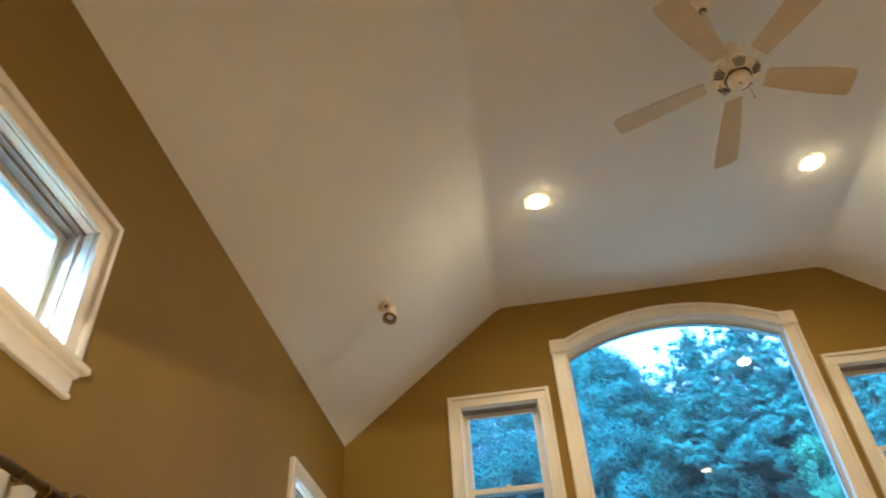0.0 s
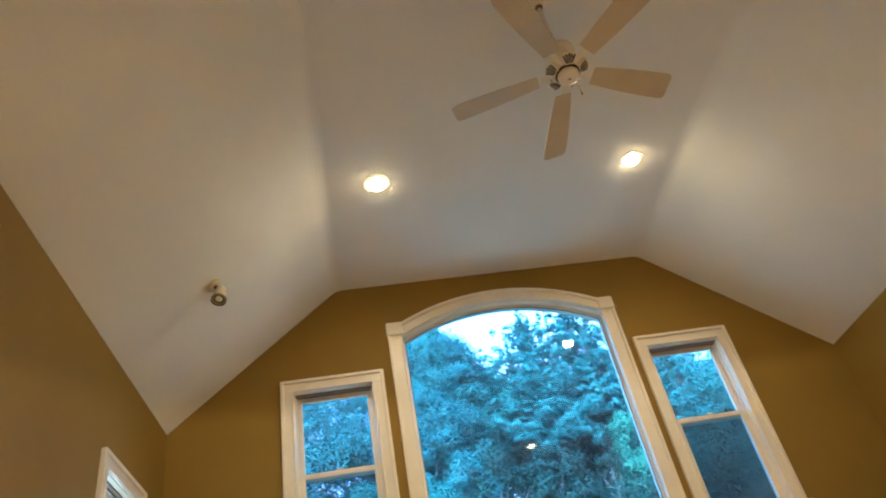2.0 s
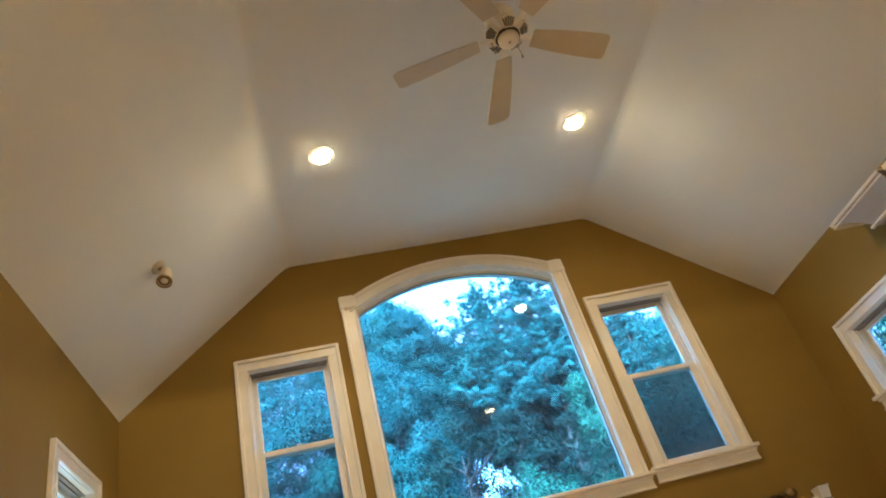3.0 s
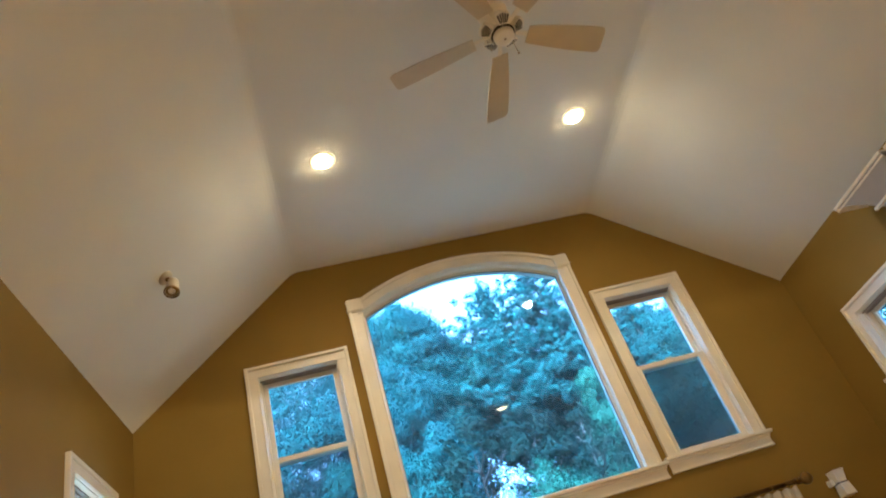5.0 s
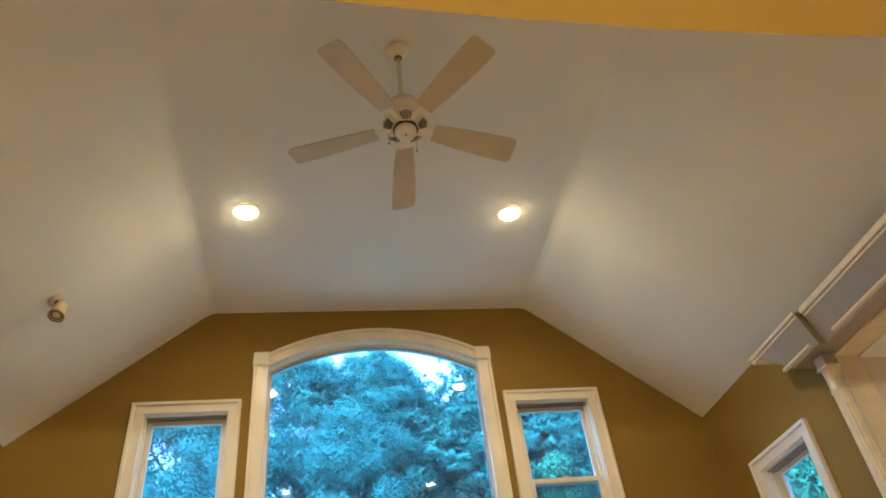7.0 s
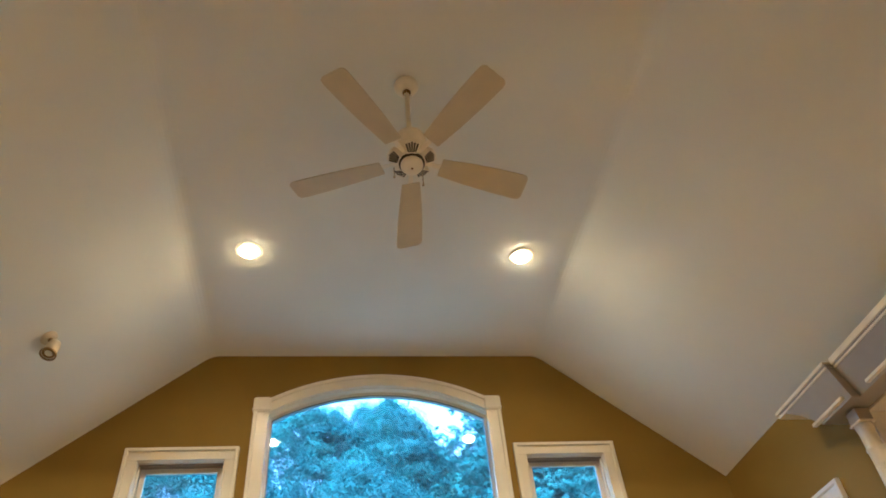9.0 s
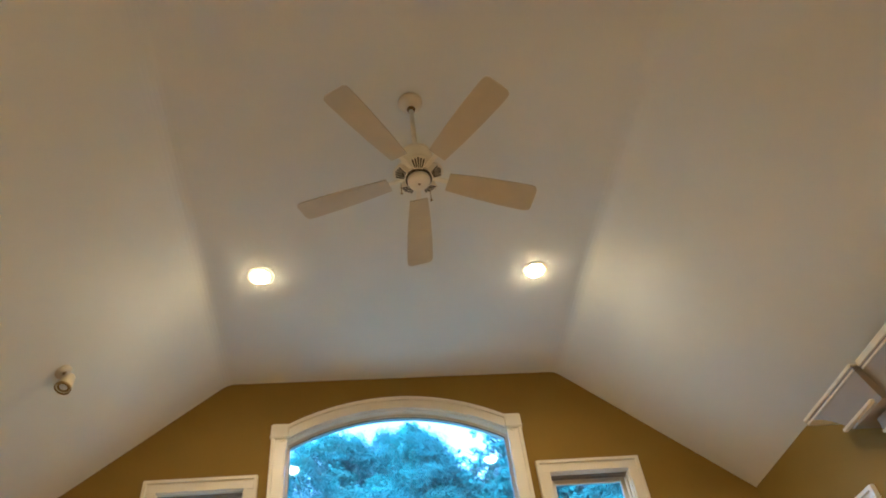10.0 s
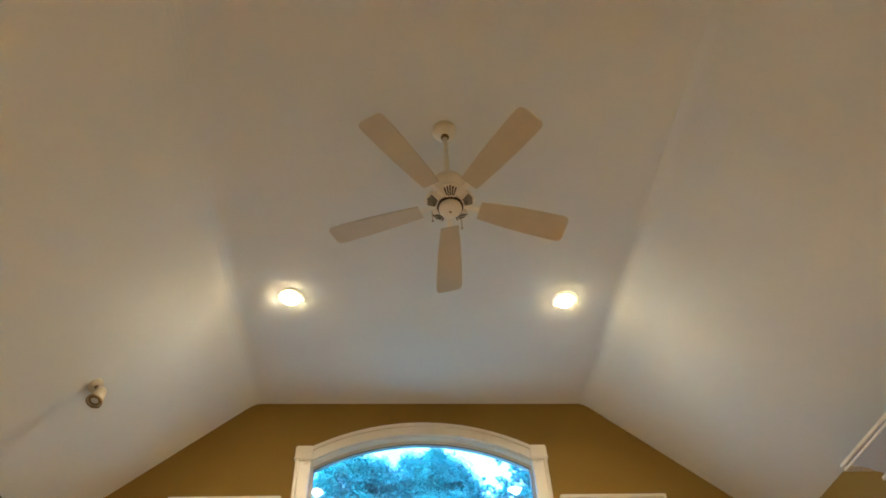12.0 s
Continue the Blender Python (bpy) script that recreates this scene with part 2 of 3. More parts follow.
def ceiling():
    bm = bmesh.new()
    prof = [(XL - 0.16, roof(XL - 0.16))]
    for s in (-1, 1):
        bend = []
        r = 0.05
        for k in range(5):
            f = k / 4
            # a soft taped bend between slope and flat
            p0, p1, p2 = Vector((XC + r, ZC - r * SLOPE)), Vector((XC, ZC)), Vector((XC - r, ZC))
            q = (1 - f) ** 2 * p0 + 2 * f * (1 - f) * p1 + f * f * p2
            bend.append((s * q.x, q.y))
        prof += bend if s < 0 else bend[::-1]
    prof.append((XR + 0.16, roof(XR + 0.16)))
    for (xa, za), (xb, zb) in zip(prof, prof[1:]):
        prism(bm, [(xa, 0.0, za), (xb, 0.0, zb), (xb, 0.0, zb + 0.18), (xa, 0.0, za + 0.18)],
              [(xa, -6.2, za), (xb, -6.2, zb), (xb, -6.2, zb + 0.18), (xa, -6.2, za + 0.18)])
    bmesh.ops.remove_doubles(bm, verts=bm.verts, dist=1e-5)
    tagged(part("ceiling", bm, M_CEIL), "white painted vaulted ceiling with flat centre", "ceiling", kind="structure")


ceiling()


def rear_header():
    bm = bmesh.new()
    n = 28
    xs = [XL + (XR - XL) * i / n for i in range(n + 1)]
    for a, b in zip(xs, xs[1:]):
        prism(bm, [(a, rear(a), HZ), (b, rear(b), HZ), (b, -8.0, HZ), (a, -8.0, HZ)],
              [(a, rear(a), 2.5), (b, rear(b), 2.5), (b, -8.0, 2.5), (a, -8.0, 2.5)])
        prism(bm, [(a, rear(a), 2.5), (b, rear(b), 2.5), (b, rear(b) - 0.3, 2.5), (a, rear(a) - 0.3, 2.5)],
              [(a, rear(a), roof(a) + 0.05), (b, rear(b), roof(b) + 0.05), (b, rear(b) - 0.3, roof(b) + 0.05), (a, rear(a) - 0.3, roof(a) + 0.05)])
    bmesh.ops.remove_doubles(bm, verts=bm.verts, dist=1e-5)
    tagged(part("wall_south", bm, M_WALL), "bowed ochre painted bulkhead above the low entry", "wall", kind="structure")
    bm = bmesh.new()
    box(bm, XL - 0.16, 6.2, -8.16, -8.0, Z0 - 0.2, 4.2)
    tagged(part("wall_back", bm, M_WALL), "ochre painted wall behind the entry", "wall", kind="structure")


rear_header()
bm = bmesh.new()
box(bm, XL - 0.16, 6.2, -8.16, 0.16, Z0 - 0.2, Z0)
tagged(part("floor", bm, M_FLOOR), "pale beige floor of the tall room", "floor", kind="structure")

# side room past the columns
bm = bmesh.new()
box(bm, XR + 0.16, 6.2, -1.60, -1.44, Z0 - 0.2, 4.0)
box(bm, 6.04, 6.2, -8.0, -1.60, Z0 - 0.2, 4.0)
tagged(part("wall_side_room", bm, M_PALE), "pale painted walls of the adjoining room", "wall", kind="structure")
bm = bmesh.new()
box(bm, XR + 0.16, 6.2, -8.0, -1.60, 3.47, 3.62)
tagged(part("ceiling_side_room", bm, M_CEIL), "white flat ceiling of the adjoining room", "ceiling", kind="structure")


# ---- windows ----
def far(u, d, z):
    return (u, -d, z)


def west(u, d, z):
    return (XL + d, u, z)


def east(u, d, z):
    return (XR - d, u, z)


def slab(bm, P, u0, u1, d0, d1, z0, z1, bevel=0.003):
    a, b = P(u0, d0, z0), P(u1, d1, z1)
    box(bm, min(a[0], b[0]), max(a[0], b[0]), min(a[1], b[1]), max(a[1], b[1]), z0, z1, bevel)


def casing_leg(bm, P, u0, u1, z0, z1, outer):
    """An upright casing board with a raised back band on its outer edge and a bead inside."""
    slab(bm, P, u0, u1, 0.0, 0.018, z0, z1)
    if outer < 0:
        slab(bm, P, u0 - 0.004, u0 + 0.022, 0.0, 0.0335, z0, z1 + (u1 - u0) + 0.003, 0.005)
        slab(bm, P, u1 - 0.014, u1 - 0.002, 0.0, 0.024, z0, z1 - 0.08, 0.004)
    else:
        slab(bm, P, u1 - 0.022, u1 + 0.004, 0.0, 0.0335, z0, z1 + (u1 - u0) + 0.003, 0.005)
        slab(bm, P, u0 + 0.002, u0 + 0.014, 0.0, 0.024, z0, z1 - 0.08, 0.004)


def sash(P, win, u0, u1, z0, z1, d0, w=0.036, name="sash"):
    bm = bmesh.new()
    t = 0.034
    slab(bm, P, u0, u0 + w, d0, d0 + t, z0, z1, 0.004)
    slab(bm, P, u1 - w, u1, d0, d0 + t, z0, z1, 0.004)
    slab(bm, P, u0 + w, u1 - w, d0, d0 + t, z0, z0 + w, 0.004)
    slab(bm, P, u0 + w, u1 - w, d0, d0 + t, z1 - w, z1, 0.004)
    s = part(name, bm, M_SASH, win)
    bm = bmesh.new()
    a, b = P(u0 + w, d0 + 0.014, z0 + w), P(u1 - w, d0 + 0.018, z1 - w)
    box(bm, min(a[0], b[0]), max(a[0], b[0]), min(a[1], b[1]), max(a[1], b[1]), a[2], b[2])
    p = part("pane", bm, M_GLASS, s)
    p.visible_shadow = False
    return s


def stool(P, win, u0, u1, ztop, depth=0.055):
    bm = bmesh.new()
    slab(bm, P, u0 - 0.035, u1 + 0.035, -0.05, depth, ztop - 0.026, ztop, 0.008)
    part("sill", bm, M_TRIM, win)
    bm = bmesh.new()
    slab(bm, P, u0 - 0.012, u1 + 0.012, 0.0, 0.016, ztop - 0.105, ztop - 0.026, 0.003)
    slab(bm, P, u0 - 0.016, u1 + 0.016, 0.0, 0.024, ztop - 0.112, ztop - 0.094, 0.005)
    slab(bm, P, u0 - 0.016, u1 + 0.016, 0.0, 0.032, ztop - 0.044, ztop - 0.026, 0.006)
    part("apron", bm, M_TRIM, win)


def liner(P, win, u0, u1, z0, z1, deep=0.155):
    bm = bmesh.new()
    slab(bm, P, u0 - 0.014, u0, -deep, 0.001, z0, z1, 0)
    slab(bm, P, u1, u1 + 0.014, -deep, 0.001, z0, z1, 0)
    slab(bm, P, u0 - 0.014, u1 + 0.014, -deep, 0.001, z1, z1 + 0.014, 0)
    slab(bm, P, u0 - 0.014, u1 + 0.014, -deep, -0.052, z0 - 0.012, z0, 0)
    part("jamb", bm, M_TRIM, win)


def head_casing(bm, P, u0, u1, z0, z1):
    slab(bm, P, u0, u1, 0.0, 0.018, z0, z1)
    slab(bm, P, u0 + 0.004, u1 - 0.004, 0.0, 0.0330, z1 - 0.022, z1 + 0.004, 0.005)
    slab(bm, P, u0 + 0.09, u1 - 0.09, 0.0, 0.024, z0 + 0.002, z0 + 0.014, 0.004)


def rect_window(name, P, u0, u1, ztop, zsill, cw, double, label):
    """Cased window; u0..u1 and ztop are the outer edges of the casing."""
    win = tagged(empty(name, P((u0 + u1) / 2, 0, zsill)), label, "window", kind="structure")
    win.matrix_world = Matrix()
    for nm, f in (("casing", -1), ("casing", 1)):
        bm = bmesh.new()
        if f < 0:
            casing_leg(bm, P, u0, u0 + cw, zsill, ztop - cw, -1)
        else:
            casing_leg(bm, P, u1 - cw, u1, zsill, ztop - cw, 1)
        part(nm, bm, M_TRIM, win)
    bm = bmesh.new()
    head_casing(bm, P, u0, u1, ztop - cw, ztop)
    part("head_casing", bm, M_TRIM, win)
    stool(P, win, u0, u1, zsill)
    a, b, zt = u0 + cw + 0.004, u1 - cw - 0.004, ztop - cw - 0.004
    liner(P, win, a, b, zsill, zt)
    # tracks beside the sashes
    bm = bmesh.new()
    for q in (a, b - 0.012):
        slab(bm, P, q, q + 0.012, -0.055, -0.042, zsill, zt, 0.002)
        slab(bm, P, q, q + 0.012, -0.150, -0.115, zsill, zt, 0.002)
    part("stop", bm, M_TRIM, win)
    # taupe strips stand for the shade on the head jamb's underside
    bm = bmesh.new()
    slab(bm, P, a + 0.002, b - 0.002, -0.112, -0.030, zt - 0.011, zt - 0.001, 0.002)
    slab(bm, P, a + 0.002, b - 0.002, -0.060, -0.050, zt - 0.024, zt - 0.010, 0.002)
    part("head_shadow_strip", bm, M_HEADSHADOW, win, "taupe strip coloured as shade under the head")
    if double:
        zm = 3.435
        sash(P, win, a + 0.012, b - 0.012, zm - 0.02, zt - 0.012, -0.113, 0.034, "upper_sash")
        lo = sash(P, win, a + 0.012, b - 0.012, zsill + 0.012, zm + 0.022, -0.078, 0.036, "lower_sash")
        bm = bmesh.new()
        slab(bm, P, (a + b) / 2 - 0.02, (a + b) / 2 + 0.02, -0.046, -0.036, zm + 0.022, zm + 0.032, 0.003)
        part("latch", bm, M_SASH, lo)
        bm = bmesh.new()
        slab(bm, P, a + 0.014, b - 0.014, -0.142, -0.1405, zsill + 0.004, zm, 0)
        part("insect_screen", bm, M_SCREEN, win, "dark fine insect mesh").visible_shadow = False
    else:
        sash(P, win, a + 0.013, b - 0.013, zsill + 0.012, zt - 0.012, -0.128, 0.030)
    return win


rect_window("window_1", far, -1.775, -1.010, 4.157, 2.737, 0.09, True, "white cased double-hung window in the gable wall")
rect_window("window_2", far, 0.988, 1.760, 4.148, 2.728, 0.09, True, "white cased double-hung window in the gable wall")
rect_window("window_3", west, -1.142, -0.418, 3.305, 2.745, 0.087, False, "small white cased awning window in ochre wall")
rect_window("window_4", west, -3.865, -3.138, 3.305, 2.745, 0.087, False, "small white cased awning window in ochre wall")
rect_window("window_5", east, -1.150, -0.418, 3.305, 2.745, 0.087, False, "small white cased awning window in ochre wall")


def arch_window():
    win = tagged(empty("window_6"), "large white cased picture window with arched head", "window", kind="structure")
    zs = 2.705
    for s in (-1, 1):
        bm = bmesh.new()
        k = 0.010 if s > 0 else 0.002
        u0, u1 = sorted((s * (0.826 - k), s * (0.936 - k)))
        casing_leg(bm, far, u0, u1, zs, 4.440, s)
        part("casing", bm, M_TRIM, win)
        bm = bmesh.new()
        slab(bm, far, *sorted((s * (0.818 - k), s * (0.946 - k))), 0.0, 0.037, 4.436, 4.548, 0.008)
        slab(bm, far, *sorted((s * (0.814 - k), s * (0.950 - k))), 0.0, 0.042, 4.446, 4.458, 0.005)
        slab(bm, far, *sorted((s * (0.826 - k), s * (0.938 - k))), 0.0, 0.036, 4.538, 4.556, 0.006)
        part("corner_block", bm, M_TRIM, win)
    # curved head casing: flat board, raised back band, inner bead
    bm = bmesh.new()
    n = 40
    for r0, r1, d in ((1.664, 1.760, 0.020), (1.736, 1.764, 0.034), (1.666, 1.679, 0.026)):
        lim0 = math.asin(0.872 / r1)
        for i in range(n):
            a, b = (-lim0 + 2 * lim0 * k / n for k in (i, i + 1))
            q = [(r * math.sin(t), 0, 2.988 + r * math.cos(t)) for r, t in ((r0, a), (r0, b), (r1, b), (r1, a))]
            prism(bm, q, [(x, -d, z) for x, y, z in q])
    bmesh.ops.remove_doubles(bm, verts=bm.verts, dist=1e-5)
    part("arched_head_casing", bm, M_TRIM, win)
    stool(far, win, -0.930, 0.930, zs, 0.06)
    # lining of the opening and the fixed frame
    def outline(inset):
        w, r = 0.832 - inset, 1.660 - inset
        top = [(-w + 2 * w * k / 40, 2.988 + math.sqrt(r * r - (-w + 2 * w * k / 40) ** 2)) for k in range(41)]
        return [(-w, zs + inset)] + top + [(w, zs + inset)]
    for nm, i0, i1, y0, y1, m in (("jamb", -0.006, 0.004, -0.001, 0.155, M_TRIM), ("frame", 0.004, 0.022, 0.058, 0.12, M_SASH), ("glazing_bead", 0.022, 0.029, 0.066, 0.076, M_DARKTRACK)):
        bm = bmesh.new()
        a, b = outline(i0), outline(i1)
        for k in range(len(a)):
            j = (k + 1) % len(a)
            q = [a[k], a[j], b[j], b[k]]
            prism(bm, [(x, y0, z) for x, z in q], [(x, y1, z) for x, z in q])
        bmesh.ops.remove_doubles(bm, verts=bm.verts, dist=1e-5)
        part(nm, bm, m, win)
    bm = bmesh.new()
    o = outline(0.021)
    prism(bm, [(x, 0.080, z) for x, z in o], [(x, 0.084, z) for x, z in o])
    p = part("pane", bm, M_GLASS, win)
    p.visible_shadow = False


arch_window()


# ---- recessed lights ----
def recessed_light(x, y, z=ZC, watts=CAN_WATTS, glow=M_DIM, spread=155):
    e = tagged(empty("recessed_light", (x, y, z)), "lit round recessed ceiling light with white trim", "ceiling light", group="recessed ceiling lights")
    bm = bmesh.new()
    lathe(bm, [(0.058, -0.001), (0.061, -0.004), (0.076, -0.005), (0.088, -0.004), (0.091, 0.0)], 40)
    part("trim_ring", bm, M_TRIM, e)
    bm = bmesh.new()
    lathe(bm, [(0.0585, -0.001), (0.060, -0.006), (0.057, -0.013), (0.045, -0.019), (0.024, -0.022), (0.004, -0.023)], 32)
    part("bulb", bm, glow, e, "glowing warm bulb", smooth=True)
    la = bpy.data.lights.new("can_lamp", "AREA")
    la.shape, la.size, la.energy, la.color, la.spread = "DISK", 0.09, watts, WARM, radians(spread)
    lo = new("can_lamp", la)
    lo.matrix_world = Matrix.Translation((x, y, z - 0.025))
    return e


for cx, cy, w in ((-0.925, -1.228, 1.0), (0.934, -1.228, 1.0), (-0.925, -3.88, 0.8), (0.934, -3.88, 0.6)):
    recessed_light(cx, cy, ZC, CAN_WATTS * w, M_BULB if cy > -2 else M_DIM, 155 if cy > -2 else 122)
# unseen lights added in the low entry and side room to lift the bounce
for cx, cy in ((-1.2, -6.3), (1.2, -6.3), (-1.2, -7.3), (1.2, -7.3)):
    recessed_light(cx, cy, HZ, FILL_WATTS)
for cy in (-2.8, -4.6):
    recessed_light(4.2, cy, 3.47, FILL_WATTS)


# ---- ceiling fan ----
def ceiling_fan():
    fan = tagged(empty("ceiling_fan", (0.02, -2.58, ZC)), "cream five-blade ceiling fan on a downrod", "ceiling fan")
    def lp(name, prof, m, label="", seg=40):
        bm = bmesh.new()
        lathe(bm, prof, seg)
        return part(name, bm, m, fan, label, smooth=True)
    lp("canopy", [(0.066, 0.0), (0.066, -0.012), (0.058, -0.030), (0.040, -0.050), (0.024, -0.058)], M_FAN)
    lp("collar", [(0.020, -0.058), (0.023, -0.064), (0.020, -0.074), (0.013, -0.078)], M_BRASS, "brown hanger collar")
    lp("downrod", [(0.0125, -0.05), (0.0125, -0.50)], M_FAN)
    lp("motor_housing", [(0.018, -0.440), (0.026, -0.450), (0.064, -0.456), (0.076, -0.462), (0.080, -0.468), (0.077, -0.471), (0.080, -0.475), (0.078, -0.492), (0.066, -0.506), (0.044, -0.514), (0.040, -0.590), (0.060, -0.625), (0.056, -0.645), (0.044, -0.652)], M_FAN)
    lp("switch_cap", [(0.050, -0.648), (0.055, -0.656), (0.055, -0.670), (0.051, -0.678), (0.036, -0.684), (0.004, -0.687)], M_FAN)
    # dark ring drawn in for the shadow between housing and cap
    lp("dark_gap_ring", [(0.050, -0.642), (0.064, -0.647), (0.063, -0.656), (0.052, -0.658)], M_SLOT, "dark shadow ring")
    lp("screw", [(0.006, -0.686), (0.006, -0.689), (0.002, -0.690)], M_BRASS, "small dark screw", 12)
    for k in range(5):
        a = radians(14.5 + 72 * k)
        R = Matrix.Rotation(a, 4, "Z")
        # blade with pitch and rounded tip
        bm = bmesh.new()
        out = [(0.150, -0.046), (0.30, -0.060), (0.44, -0.068), (0.575, -0.071)]
        pts = out + [(0.598, -0.066), (0.608, -0.050), (0.610, 0.050), (0.600, 0.066), (0.577, 0.071)] + [(r, -w) for r, w in reversed(out[:-1])]
        T = R @ Matrix.Translation((0, 0, -0.628)) @ Matrix.Rotation(radians(-13), 4, "X")
        prism(bm, [T @ Vector((x, y, -0.003)) for x, y in pts], [T @ Vector((x, y, 0.003)) for x, y in pts])
        bl = part("blade", bm, M_BLADE, fan, "pale tan wooden blade")
        bm = bmesh.new()
        Ti = T @ Matrix.Translation((0, 0, 0.003))
        for q in ([(0.050, -0.009), (0.16, -0.012), (0.16, 0.012), (0.050, 0.009)], [(0.16, -0.012), (0.185, -0.036), (0.235, -0.032), (0.255, 0.0), (0.235, 0.032), (0.185, 0.036), (0.16, 0.012)]):
            prism(bm, [Ti @ Vector((x, y, 0.0005)) for x, y in q], [Ti @ Vector((x, y, 0.005)) for x, y in q])
        part("blade_iron", bm, M_FAN, bl)
        # flared vent lobe between blades, with dark slots
        L = Matrix.Rotation(a + radians(36), 4, "Z") @ Matrix.Translation((0.059, 0, -0.646)) @ Matrix.Rotation(radians(-26), 4, "Y")
        bm = bmesh.new()
        lob = [(0.0, -0.022), (0.044, -0.037), (0.062, -0.031), (0.069, 0.0), (0.062, 0.031), (0.044, 0.037), (0.0, 0.022)]
        prism(bm, [L @ Vector((x, y, -0.006)) for x, y in lob], [L @ Vector((x * 0.9 + 0.002, y * 0.85, 0.034)) for x, y in lob])
        lo = part("vent_lobe", bm, M_FAN, fan)
        for j in range(5):
            f = (j - 2) / 2
            q = [(0.008, f * 0.016 - 0.0028), (0.058 - 0.010 * abs(f), f * 0.028 - 0.0044), (0.058 - 0.010 * abs(f), f * 0.028 + 0.0044), (0.008, f * 0.016 + 0.0028)]
            bm = bmesh.new()
            prism(bm, [L @ Vector((x, y, -0.0075)) for x, y in q], [L @ Vector((x, y, -0.001)) for x, y in q])
            part("vent_slot", bm, M_SLOT, lo)
    for k, (cx, cy, n) in enumerate(((-0.085, 0.02, 9), (0.055, 0.045, 12))):
        bm = bmesh.new()
        for j in range(n):
            bmesh.ops.create_icosphere(bm, subdivisions=1, radius=0.0032, matrix=Matrix.Translation((cx, cy, -0.660 - 0.0072 * j)))
        bmesh.ops.create_icosphere(bm, subdivisions=2, radius=0.007, matrix=Matrix.Translation((cx, cy, -0.660 - 0.0072 * n - 0.004)))
        part("pull_chain", bm, M_BEAD, fan, "bright beaded pull chain", smooth=True)


ceiling_fan()


# ---- spot lamp on the slope ----
def spot_lamp():
    x, y = -2.035, -1.095
    sp = tagged(empty("spotlight", (x, y, roof(x))), "ivory adjustable spotlight on the sloped ceiling", "spotlight")
    tilt = Matrix.Rotation(-math.atan(SLOPE), 4, "Y")
    bm = bmesh.new()
    lathe(bm, [(0.050, 0.0), (0.050, -0.008), (0.044, -0.014), (0.020, -0.018)], 32, tilt)
    part("base", bm, M_SPOT, sp, smooth=True)
    bm = bmesh.new()
    lathe(bm, [(0.015, -0.015), (0.015, -0.075)], 16, tilt)
    part("swivel", bm, M_BRASS, sp, smooth=True)
    d = Vector((-0.05, -0.30, -0.95)).normalized()
    m = Matrix.Translation(tilt @ Vector((-0.006, 0, -0.074))) @ d.to_track_quat("Z", "Y").to_matrix().to_4x4() @ Matrix.Scale(1.2, 4)
    bm = bmesh.new()
    lathe(bm, [(0.014, -0.030), (0.026, -0.024), (0.031, -0.005), (0.031, 0.028), (0.036, 0.044), (0.037, 0.062), (0.031, 0.062), (0.029, 0.046)], 32, m)
    hd = part("head", bm, M_SPOT, sp, smooth=True)
    bm = bmesh.new()
    lathe(bm, [(0.0365, 0.058), (0.0395, 0.060), (0.0395, 0.068), (0.034, 0.069), (0.033, 0.056)], 32, m)
    part("rim", bm, M_BRASS, hd, "dark bronze rim")
    bm = bmesh.new()
    lathe(bm, [(0.033, 0.050), (0.028, 0.056), (0.004, 0.061)], 24, m)
    part("lens", bm, M_PLASTIC, hd, "unlit frosted lens", smooth=True)


spot_lamp()


# ---- columned ledge ----
def entablature():
    e = tagged(empty("entablature"), "stepped off-white beam with cream mouldings over columns", "beam")
    for y0, y1, x0 in ((-1.75, -1.184, 2.35), (-4.42, -1.75, 2.398)):
        first = y1 > -1.5
        end = y1 - (0.265 if first else 0.0)
        # sloping fascia under the crown; its far end is cut back in a cove
        poly = [(y0, 3.49), (end, 3.49)]
        if first:
            poly += [(end + 0.265 * k / 7, 3.49 + 0.21 * k / 7 + 0.035 * math.sin(k * math.pi / 7)) for k in range(1, 7)]
        poly += [(y1, 3.70), (y0, 3.70)]
        bm = bmesh.new()
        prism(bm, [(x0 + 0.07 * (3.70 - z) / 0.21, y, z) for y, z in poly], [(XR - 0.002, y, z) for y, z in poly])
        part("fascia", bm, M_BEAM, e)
        bm = bmesh.new()
        box(bm, x0 - 0.004, XR - 0.002, y0, y1, 3.690, 3.713 if first else 3.730, 0.004)
        box(bm, x0 + 0.006, XR - 0.002, y0, y1 - 0.004, 3.668, 3.692, 0.004)
        part("crown_moulding", bm, M_COL, e, "cream crown moulding")
        bm = bmesh.new()
        box(bm, x0 - 0.002, x0 + 0.022, y0, end - (0.0 if first else 0.16), 3.472, 3.492, 0.004)
        part("lower_moulding", bm, M_COL, e, "cream lower moulding")


entablature()
bm = bmesh.new()
box(bm, XR - 0.002, XR + 0.162, -4.44, -1.60, 3.478, 3.4895)
box(bm, XR - 0.002, XR + 0.162, -1.612, -1.6005, Z0, 3.478)
tagged(part("trim", bm, M_COL), "cream lining of the columned opening", "trim", kind="structure")


